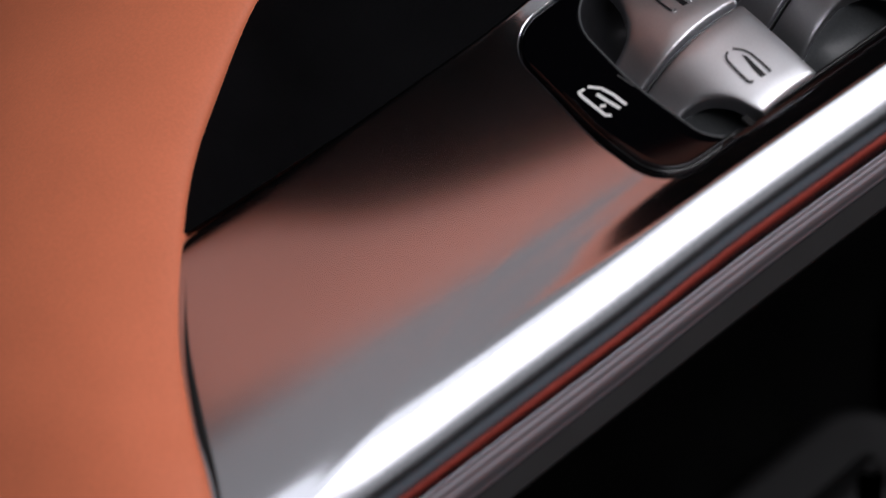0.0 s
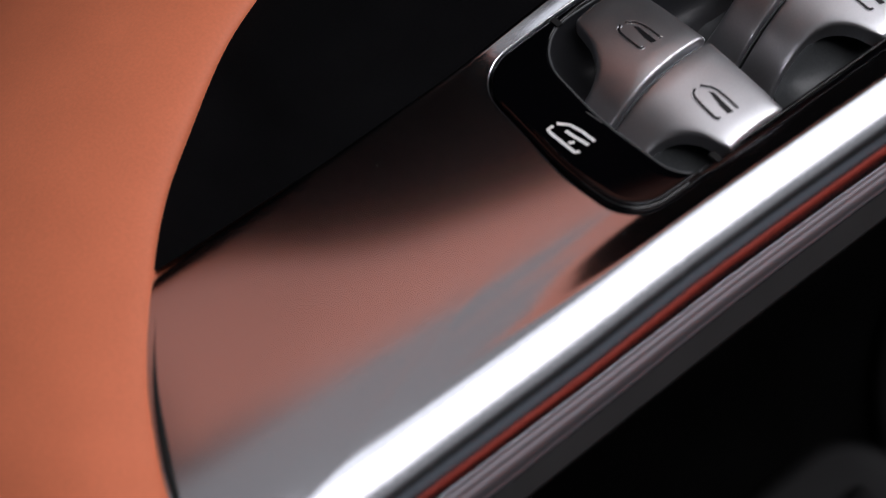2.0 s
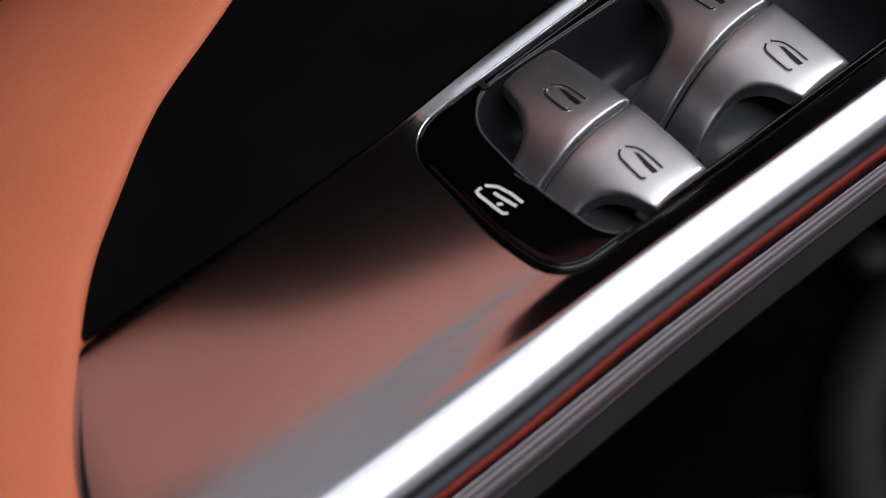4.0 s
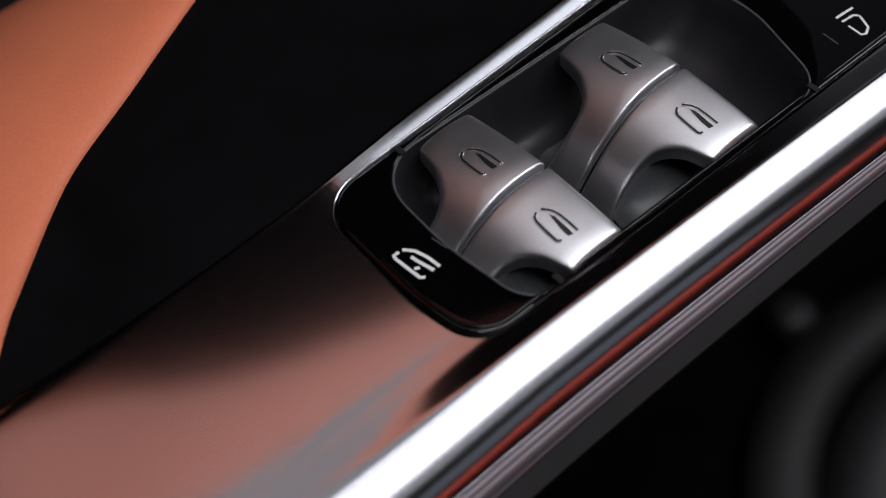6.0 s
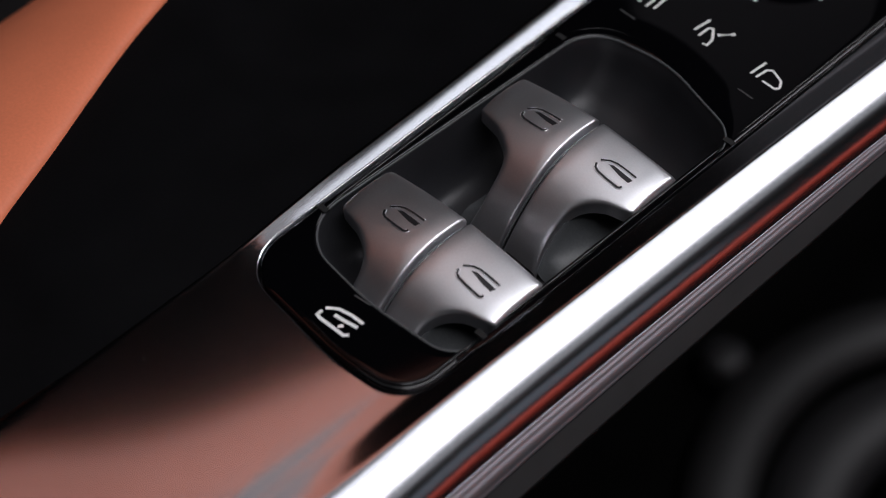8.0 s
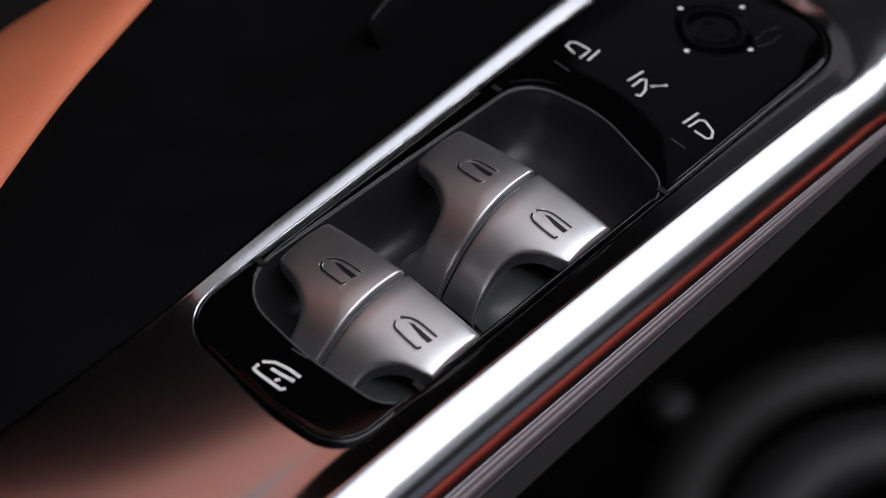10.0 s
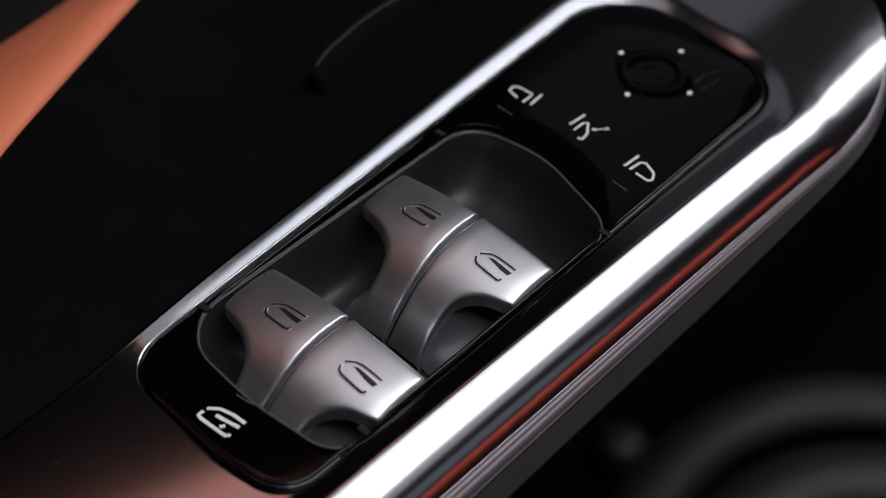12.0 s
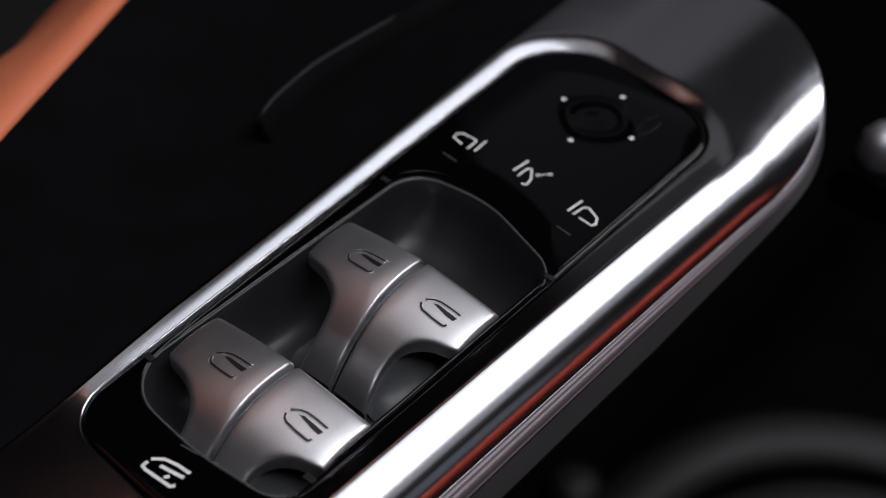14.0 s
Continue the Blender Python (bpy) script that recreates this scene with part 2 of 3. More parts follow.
def build_trim():
    trim = thing("armrest_trim", "satin aluminium armrest trim with a rounded shoulder around the switches", "car trim")
    # Each sample of the panel's outline is paired with the outer outline, by angle from a point that slides along the middle.
    inner = [p for i, p in enumerate(resample(PANEL, 1500)) if p.y < -138 or i % 3 == 0]
    ends = np.array([(p.x, p.y) for p in OUTER])
    steps_xy = np.roll(ends, -1, 0) - ends
    outer = []
    for p in inner:
        q = Vector((0.0, max(-118.0, min(-10.0, p.y))))
        way = (p - q).normalized()
        det = -way.x * steps_xy[:, 1] + way.y * steps_xy[:, 0]
        det = np.where(np.abs(det) < 1e-9, 1e-9, det)
        w = ends - np.array((q.x, q.y))
        t = (-w[:, 0] * steps_xy[:, 1] + w[:, 1] * steps_xy[:, 0]) / det
        u = (way.x * w[:, 1] - way.y * w[:, 0]) / det
        outer.append(q + way * float(t[(t > 0) & (u >= -1e-6) & (u <= 1 + 1e-6)].max()))
    steps = 120
    grid = []
    for k in range(steps + 1):
        t = k / steps
        t = 0.5 * t + 0.5 * (0.5 - 0.5 * math.cos(math.pi * t))
        grid.append(up3([p.lerp(q, t) for p, q in zip(inner, outer)], trim_z))
    # even out the skin's relief round the front end and over the rear deck
    grid = np.array(grid)
    rough_z = grid[:, :, 2].copy()
    for _ in range(8):
        z = grid[:, :, 2]
        along = 0.5 * z + 0.25 * (np.roll(z, 1, 1) + np.roll(z, -1, 1))
        across = along.copy()
        across[6:-6] = 0.5 * along[6:-6] + 0.25 * (along[5:-7] + along[7:-5])
        grid[:, :, 2] = across
    share = np.clip(np.maximum((grid[:, :, 1] / MM + 30) / 50, (-140 - grid[:, :, 1] / MM) / 16), 0, 1)
    grid[:, :, 2] = rough_z + share * (grid[:, :, 2] - rough_z)
    loops = [up3(inset(inner, 0.6), -4.0), up3(inset(inner, 0.5), -1.0)]
    loops += [[tuple(float(c) for c in p) for p in row] for row in grid]
    loops.append([(x, y, z - 0.0015) for x, y, z in loops[-1]])
    loops.append(up3([p.lerp(Vector((0, -90)), 0.05) for p in outer], lambda p: -16.0))
    v, f = rings(loops)
    part("skin", mesh("skin", v, f, SATIN), trim)
    # ribbed lip, joint and skirt along the outer seam
    seam = sorted([p for p in resample(OUTER, 900) if p.x > 22 and p.y > -250 and (p.x > 30 or p.y > 0)], key=lambda p: p.y)
    seam_z = np.array([trim_z(p) for p in seam])
    seam_z = np.convolve(np.pad(seam_z, 12, mode="edge"), np.ones(25) / 25, "valid")
    line = []
    for i, p in enumerate(seam):
        t = (seam[min(len(seam) - 1, i + 1)] - seam[max(0, i - 1)]).normalized()
        line.append((p, Vector((t.y, -t.x)), float(seam_z[i])))

    def lip_scale(y):
        return float(np.interp(y, (-200, -141, -94, -35, 30, 72), (1.35, 1.1, 0.95, 0.75, 0.55, 0.12)))

    def sweep(profile, scale=lip_scale):
        return [[((p.x + n.x * dx * scale(p.y)) * MM, (p.y + n.y * dx * scale(p.y)) * MM, (z + dz * scale(p.y)) * MM) for p, n, z in line] for dx, dz in profile]

    v, f = rings(sweep([(-0.9, -0.3), (-0.25, 0.02), (0.12, -0.1), (0.3, -0.42), (0.4, -0.62), (0.75, -0.78), (1.05, -1.15), (1.18, -1.48), (1.45, -1.62), (1.8, -2.05), (2.15, -2.7), (2.28, -3.28), (2.32, -3.52), (2.5, -3.65), (2.6, -3.95), (2.5, -4.4), (1.6, -4.6)]), closed=False)
    part("lip", mesh("lip", v, f, LIP), trim, "bright ribbed lip")
    v, f = rings(sweep([(1.5, -4.3), (2.35, -4.35), (2.45, -4.6), (2.4, -4.85), (1.5, -4.9)]), closed=False)
    part("joint", mesh("joint", v, f, PIANO), trim, "dark joint line")
    rows = []
    for k in range(9):
        t = k / 8
        row = []
        for p, n, z in line:
            c = lip_scale(p.y)
            low = float(np.interp(p.y, (-200, -140, -95, -40, -10, 30, 60, 82), (-21.5, -19.5, -18.5, -18, -15.5, -11.5, -9, -8)))
            top, out = z - 4.75 * c, 2.3 * c + (0.2 + 2.2 * t) * min(1.0, c + 0.2) - 3.5 * max(0.0, t - 0.9) / 0.1
            down = top + (low - top) * min(1.0, t / 0.9)
            row.append(((p.x + n.x * out) * MM, (p.y + n.y * out) * MM, down * MM))
        rows.append(row)
    v, f = rings(rows, closed=False)
    part("skirt", mesh("skirt", v, f, SKIRT), trim, "dark grey plastic skirt")
    return trim


build_trim()

# ---- switch panel ----
POCKET_LOOP = resample(fillet([(-20.6, -134.5, 12), (3, -136.5, 60), (24.6, -134.5, 8), (25.2, -52, 10), (0, -43.6, 28), (-20.4, -46.5, 10)]), 200)


def build_panel():
    panel = thing("switch_panel", "glossy piano-black switch panel with a sunken pocket for the window switches", "switch panel")
    pocket = POCKET_LOOP
    a = PANEL
    mid = Vector((2, -92))
    hole = []
    for p in a:
        way = (p - mid).normalized()
        best = 0.0
        for c, e in zip(pocket, pocket[1:] + pocket[:1]):
            side = e - c
            det = way.x * -side.y + way.y * side.x
            if abs(det) > 1e-9:
                w = c - mid
                t, u = (w.x * -side.y + w.y * side.x) / det, (way.x * w.y - way.y * w.x) / det
                if t > 0 and -1e-6 <= u <= 1 + 1e-6:
                    best = max(best, t)
        hole.append((way, best))
    rows = [up3(inset(a, 0.7), -2.0), up3(inset(a, 0.72), -0.7), up3(inset(a, 0.85), -0.35), up3(inset(a, 1.1), -0.12), up3(inset(a, 1.5), 0.0)]
    for t in (0.15, 0.35, 0.6, 0.85):
        rows.append(up3([p.lerp(q, t) for p, q in zip(inset(a, 1.5), [mid + w * (r + 0.9) for w, r in hole])], 0.0))
    for off, z in ((-0.9, 0.0), (-0.5, -0.08), (-0.2, -0.3), (0.0, -0.8)):
        rows.append(up3([mid + w * (r - off) for w, r in hole], z))
    v, f = rings(rows)
    part("plate", mesh("plate", v, f, PIANO), panel)
    # pocket
    rows = []
    for t, z in ((0, -0.5), (0.012, -1.4), (0.025, -3.4), (0.045, -6.4), (0.075, -9.4), (0.12, -12.2), (0.18, -14.4), (0.26, -15.6), (0.36, -16.0), (0.6, -16.0), (0.85, -16.0)):
        rows.append(up3([p.lerp(mid, t) for p in pocket], z))
    v, f = rings(rows, cap=True)
    part("pocket", mesh("pocket", v, f, POCKET), panel, "matt dark grey sunken pocket")
    rim = [(p.x, p.y, -0.45) for p in inset(pocket, -0.1)]
    part("rim", tube("rim", rim, 0.3, KEY_SIDE, closed=True), panel, "thin edge of the pocket")
    ring = inset(PANEL, 0.1)
    first = max(range(len(ring)), key=lambda i: ring[i].x - 0.2 * ring[i].y)
    ring = ring[first:] + ring[:first]
    # chrome only where the panel's edge catches light, tapered where the glint fades
    EDGE_LINE = [(p.x, p.y, -0.1) for p in ring if p.x < -14 or (p.y > 12 and p.x < 12)]
    part("edge_bead", tube("edge_bead", EDGE_LINE, 0.3, CHROME, taper=26), panel, "bright metal edge, kept only where it glints")
    bead = inset(PANEL, 2.0)
    runs = {
        "strip": [[p for p in bead if p.x < 0 and -125.5 < p.y < -55.5], [p for p in bead if p.x > 0 and -125.5 < p.y < -55.5]],
        "rail": [[p for p in bead if p.y < -128 and p.x > -8], [p for p in bead if p.y > -52.5 and p.x > -2]],
    }
    for name, some in runs.items():
        for run in some:
            part(name, tube(name, [(p.x, p.y, 0.05) for p in run], 0.48, PIANO, flat=0.8, taper=4), panel)
    arc = [p for p in inset(POCKET_LOOP, -2.6) if p.x < -9 and p.y > -52.0]
    part("rail", tube("rail", [(p.x, p.y, 0.05) for p in arc], 0.42, PIANO, flat=0.8, taper=8), panel)
    # black blocks on the plate stand for the shade in the open slots
    for x, y in ((-20.9, -127), (-22.7, -54), (23.2, -127), (24.6, -54)):
        bm = bmesh.new()
        bmesh.ops.create_cube(bm, size=1)
        for q in bm.verts:
            q.co = Vector(((x + q.co.x * 2.4) * MM, (y + q.co.y * 1.3) * MM, (0.0 + q.co.z * 0.5) * MM))
        me = bpy.data.meshes.new("slot_shade")
        bm.to_mesh(me)
        bm.free()
        me.materials.append(GAP)
        part("slot_shade", me, panel)
    return panel


build_panel()


# ---- window switches ----
def head_z(s):
    """Height of a switch's back along its length s (mm from the front edge)."""
    if s < 6:
        return 3.2 + 0.6 * math.sin(math.pi / 2 * s / 6)
    return 3.8 - 17.0 * ((s - 6) / 24.0) ** 2.3


def crown(x):
    """How far a switch's back falls away across it: the outer half leans a little more."""
    return 0.0025 * x * x + 0.06 * x if x > 0 else 0.0042 * x * x


def switch_mesh(sign):
    """Half of a rocker pair: a broad head and a neck that curves down into the pocket. sign: -1 or 1, the side of the joint."""
    rows = []
    lens = [0, 0.25, 0.8, 1.6] + [1.6 + 11.2 * k / 8 for k in range(1, 8)] + [12.4 + 0.3 * k for k in range(20)] + [18.4 + 11.6 * k / 18 for k in range(19)]
    for s in lens:
        u = max(0.0, min(1.0, (s - 13.2) / 12.5))
        waist = 1 - (1 - smooth01(u * 6) * u * (2 - u) - (1 - smooth01(u * 6)) * 3 * u * u) ** 1.8
        wide = (20.2 if sign > 0 else 22.2) - (11.4 if sign > 0 else 13.4) * waist + 1.5 * smooth01((s - 26) / 8)
        drop = 0.9 * (1 - min(1, s / 1.6)) ** 2
        row = []
        for k, (frac, off, fall) in enumerate([(0, 0.35, 3.5), (0, 0.35, 0.34), (0, 0.48, 0.1), (0, 0.85, 0), (0.2, 0, 0), (0.4, 0, 0), (0.6, 0, 0), (0.8, 0, 0), (1, -1.1, 0.0), (1, -0.5, 0.12), (1, -0.15, 0.38), (1, 0, 0.85), (1, 0.0, 3.4)]):
            x = 0.35 + frac * (wide - 0.35) + off * (1 if frac else 1)
            row.append((sign * x * MM, -s * MM, (head_z(s) - crown(sign * x) - fall - drop) * MM))
        rows.append(row)
    n = len(rows[0])
    verts, faces = rings(rows, closed=False)
    # front wall and under side
    base = len(verts)
    for x, y, z in rows[0]:
        verts.append((x, y, z - 3.2 * MM))
    for i in range(n - 1):
        faces.append((i, i + 1, base + i + 1, base + i))
    return mesh("cap", verts, faces, KEY)


def side_mesh(sign):
    """The dark stem under the head, seen in the scooped side."""
    rows = []
    for s in [1 + 28.0 * k / 20 for k in range(21)]:
        w = 9.2 + 1.2 * smooth01((s - 24) / 8) + 7.0 * (1 - smooth01(s / 9))
        top = head_z(s) - 2.4
        rows.append([(sign * 0.4 * MM, -s * MM, top * MM), (sign * (w - 1.2) * MM, -s * MM, top * MM), (sign * w * MM, -s * MM, (top - 1.0) * MM), *[(sign * (w + out * (1.0 if sign > 0 else 0.35)) * MM, -s * MM, (top - 1.0 + t * (min(-13.0, top - 2) - top + 1.0)) * MM) for out, t in ((0.5, 0.3), (1.5, 0.55), (3.4, 0.78), (6.4, 0.92), (9.6, 1.0))]])
    v, f = rings(rows, closed=False)
    return mesh("stem", v, f, KEY_SIDE)


CAPS = {s: switch_mesh(s) for s in (-1, 1)}
STEMS = {s: side_mesh(s) for s in (-1, 1)}


def stroke(line, width, height):
    """A flat ribbon of that width along plan points; height(x, y) gives its z in mm."""
    pts = [Vector(p) for p in line]
    l, r = [], []
    for i, p in enumerate(pts):
        a, b = pts[max(0, i - 1)], pts[min(len(pts) - 1, i + 1)]
        t = (b - a).normalized()
        nrm = Vector((-t.y, t.x)) * width / 2
        l.append(p + nrm), r.append(p - nrm)
    verts = [(q.x * MM, q.y * MM, height(q.x, q.y) * MM) for q in l + r]
    n = len(pts)
    return verts, [(i, i + 1, n + i + 1, n + i) for i in range(n - 1)]


def polyline(pts, step=0.4):
    out = []
    for a, b in zip(pts, pts[1:]):
        a, b = Vector(a), Vector(b)
        k = max(1, int((b - a).length / step))
        out += [a.lerp(b, i / k) for i in range(k)]
    return out + [Vector(pts[-1])]


DOOR_TOP = polyline([(6.9, -9.1), (8.6, -7.7), (10.2, -7.15), (12.6, -7.0), (15.9, -7.0)])
DOOR_LOW = polyline([(6.7, -10.3), (7.2, -11.3), (8.2, -11.8), (11.1, -12.0), (14.4, -12.0), (15.0, -11.7), (15.1, -11.1)])
PANE = [(9.0, -8.75), (13.2, -9.45), (15.5, -9.5), (15.9, -8.25), (10.2, -8.15)]


def engrave(lines, height):
    """Ribbons of one sign joined into one mesh, with fine raised lips along them."""
    v, f = [], []
    for line, width in lines:
        a, b = stroke(line, width, height)
        f += [tuple(i + len(v) for i in q) for q in b]
        v += a
    return v, f


def lips(lines, height):
    v, f = [], []
    for line, width in lines:
        pts = [Vector(p) for p in line]
        for sgn in (-1, 1):
            rim = []
            for i, p in enumerate(pts):
                t = (pts[min(len(pts) - 1, i + 1)] - pts[max(0, i - 1)]).normalized()
                q = p + sgn * Vector((-t.y, t.x)) * (width / 2 + 0.06)
                rim.append(Vector((q.x, q.y, height(q.x, q.y) - 0.02)))
            me = tube("lip", rim, 0.1, KEY, sides=6)
            f += [tuple(i + len(v) for i in q.vertices) for q in me.polygons]
            v += [tuple(q.co) for q in me.vertices]
            bpy.data.meshes.remove(me)
    return v, f


def cap_z(x, y):
    return head_z(-y) - crown(x) + 0.05


def icon_meshes(shift):
    mv = lambda pts: [(11.0 + 0.88 * (p[0] - 11.0) + shift, -9.6 + 0.88 * (p[1] + 9.6) + (0.5 if shift else 0)) for p in pts]
    # flat dark ribbons paint the grooves' shade; the lips add their bright edges
    lines = [(mv(DOOR_TOP), 0.5), (mv(DOOR_LOW), 0.5)]
    a = mesh("engraving", *engrave(lines, cap_z), INK)
    v, f = lips(lines, cap_z)
    pane = mv(PANE)
    b = mesh("engraved_pane", [(x * MM, y * MM, cap_z(x, y) * MM) for x, y in pane], [tuple(range(len(pane)))], INK)
    return a, mesh("engraving_lip", v, f, KEY), b


ICONS = {1: icon_meshes(0.0), -1: icon_meshes(-20.9)}


def build_switch(sign, at, group, label):
    sw = thing("window_switch", label, "window switch", group, at=Vector(at) * MM)
    cap = new("cap", CAPS[sign])
    stem = new("stem", STEMS[sign])
    stem["label"] = "dark plastic stem under the cap"
    cap.parent = stem.parent = sw
    for name, me in zip(("engraving", "engraving_lip", "engraved_pane"), ICONS[sign]):
        new(name, me).parent = cap
    return sw


for row, (y, which) in enumerate(((-70.5, "front"), (-110.3, "rear"))):
    for sign in (-1, 1):
        build_switch(sign, (3.6, y, 0), which + " window switches", "satin metal " + which + " window rocker with engraved car door")


def prints():
    panel = bpy.data.objects["switch_panel"]
    flat = lambda x, y: 0.06

    def sign(name, lines, mat, label):
        part(name, mesh(name, *engrave([(polyline(p), w) for p, w in lines], flat), mat), panel, label)

    sign("child_lock_symbol", [
        ([(-1.6, -143.3), (0.3, -141.7), (3.1, -141.0), (6.2, -140.8)], 0.7),
        ([(-1.6, -144.1), (-1.6, -145.4), (-0.6, -145.6), (5.6, -145.2), (6.2, -144.4)], 0.7),
        ([(0.8, -143.2), (2.7, -142.9), (6.1, -142.2)], 0.75),
        ([(3.3, -144.6), (3.9, -143.7)], 0.7)], WHITE, "white printed child lock symbol")
    sign("mirror_symbol", [([(-16.1, -31.9), (-16.2, -28.1), (-16.9, -27.8), (-20.5, -27.9), (-21.5, -28.9), (-21.3, -30.6), (-18.1, -31.4)], 0.55), ([(-14.6, -26.3), (-14.2, -31.3)], 0.6)], WHITE, "white printed mirror symbol")
    tip, tail = [(2.1, -28.2), (4.5, -25.4)]
    way = (Vector(tail) - Vector(tip)).normalized()
    heads = [([Vector(p) - d * 0.2 * way, Vector(p) + d * 0.8 * way], w) for p, d, w in ((tip, 1, 0.9), (tail, -1, 0.9))]
    sign("mirror_symbol", [([(-1.0, -31.4), (-1.0, -27.8), (-0.1, -27.2), (2.0, -30.3), (2.4, -32.8), (1.2, -33.0)], 0.55), ([(-2.5, -25.2), (-3.0, -30.5)], 0.6), ([tip, tail], 0.35)] + heads, WHITE, "white printed folding mirror symbol")
    sign("mirror_symbol", [([(16.5, -33.6), (16.9, -30.0), (18.0, -29.3), (21.3, -30.9), (22.3, -32.9), (21.7, -33.9), (18.2, -33.6)], 0.55), ([(15.3, -28.2), (14.9, -33.5)], 0.6)], WHITE, "white printed mirror symbol")
    for a, b in (((-19.6, -37.0), (-14.9, -37.3)), ((16.0, -39.4), (20.2, -39.8)), ((0.0, -137.4), (3.9, -136.9))):
        sign("indicator", [([a, b], 0.35)], MARK, "unlit indicator bar")
    for x, y in ((-10.7, 0.7), (-0.2, 11.9), (10.7, -0.7), (0.2, -11.8)):
        v = [((x + 0.72 * math.cos(k * math.pi / 8)) * MM, (y + 0.72 * math.sin(k * math.pi / 8)) * MM, 0.06 * MM) for k in range(16)]
        part("dot", mesh("dot", v, [tuple(range(16))], WHITE), panel, "white dot")
    # the four-way mirror pad: a shallow dish with a raised, rounded-square edge
    rows = []
    for r, z in ((13.0, 0.02), (12.2, 0.03), (11.2, 0.1), (10.2, 0.32), (9.2, 0.42), (8.2, 0.3), (7.0, 0.08), (5.5, 0.0), (4.0, 0.05), (2.0, 0.14), (0.3, 0.18)):
        row = []
        for k in range(96):
            a = k * math.pi / 48
            c, sn = math.cos(a + math.pi / 4), math.sin(a + math.pi / 4)
            m = (abs(c) ** 2.5 + abs(sn) ** 2.5) ** (-1 / 2.5)
            row.append(((r * 0.78 * m * math.cos(a)) * MM, (-0.5 + r * 0.78 * m * math.sin(a)) * MM, (z + 0.03) * MM))
        rows.append(row)
    v, f = rings(rows, cap=True)
    part("mirror_pad", mesh("mirror_pad", v, f, PIANO), panel, "glossy black four-way mirror pad")
    ring = [(9.6, 3.0), (9.3, 7.0), (10.2, 10.6), (11.6, 11.6), (12.8, 9.6), (12.8, 5.0), (11.6, 1.6), (10.2, 1.4)]
    part("pad_mark", tube("pad_mark", [(p.x, p.y, 0.03) for p in resample(ring, 40)], 0.16, PIANO, closed=True), panel, "faint oval outline")


prints()

# ---- door card ----
EDGE = [(60, -257, -3), (23, -241, 0), (9, -236, 0), (-4, -230.5, 0), (-17, -222.8, 0), (-32.5, -211.5, 0), (-46, -197.7, 0), (-61, -178.5, 0), (-73, -156, 0), (-89, -126.5, 0), (-99, -104.5, 0), (-109.5, -80, 0), (-123.5, -47, 0), (-143, -5, 0), (-162, 50, 0), (-185, 160, 0), (-200, 420, 0)]


def build_door():
    line = [Vector(p) for p in spline(EDGE, 8)]
    card = thing("door_card", "orange leather door card with a curved edge against black trim", "door card")
    rows = []
    n = len(line)
    for k, (out, upz) in enumerate([(1.5, -16), (0.6, -6), (0.0, -1.2), (0.5, 0.0), (1.6, 0.7), (4, 1.4), (9, 2.2), (18, 2.0), (32, -0.5), (50, -7), (75, -20), (110, -45), (150, -80), (190, -112), (230, -146)]):
        row = []
        for i, p in enumerate(line):
            t = (line[min(n - 1, i + 1)] - line[max(0, i - 1)])
            nrm = Vector((t.y, -t.x, 0)).normalized()
            if nrm.x > 0:
                nrm = -nrm
            nrm = Vector((-1, -0.35, 0)).normalized().lerp(nrm, 0.5 if k < 7 else 0.2).normalized()
            fall = upz - ((0.48 + 0.22 * smooth01((p.y + 90) / 60)) * (out - 3) * smooth01((p.y + 200) / 150) if k > 5 else 0)
            q = p + nrm * out + Vector((0, 0, fall))
            row.append(q * MM)
        rows.append(row)
    v, f = rings(rows, closed=False)
    part("leather", mesh("leather", v, f, LEATHER), card)
    # a black tube paints the shaded gap between leather and trim
    seam = [p + Vector((0.5, 0.75, -0.35)) for p in line if p.y < -222 and p.x < 50]
    part("seam", tube("seam", seam, 0.75, GAP, taper=14), card, "black strip for the shade in the gap along the leather edge")
    # black inner shell between the trim and the leather
    rows = []
    for p in [q for q in line if q.x < -24]:
        a = Vector((p.x - 1.0, p.y - 1, p.z - 0.9))
        rise = 11 * (1 - smooth01((p.y + 150) / 100)) * smooth01((-p.x - 42) / 22)
        edge_x = float(np.interp(p.y, RIDGE_Y, RIDGE_X)) + 0.2
        b = Vector((max(edge_x, p.x), p.y, trim_z(Vector((edge_x, min(p.y, 60)))) + 0.1))
        rows.append([tuple(a.lerp(b, t) * MM - Vector((0, 0, (9 * smooth01((-p.x - 40) / 20) - rise) * MM * math.sin(math.pi * t)))) for t in [j / 10 for j in range(11)]])
    v, f = rings(rows, closed=False)
    part("shell", mesh("shell", v, f, BLACK), card, "black soft shell")
    return card


build_door()


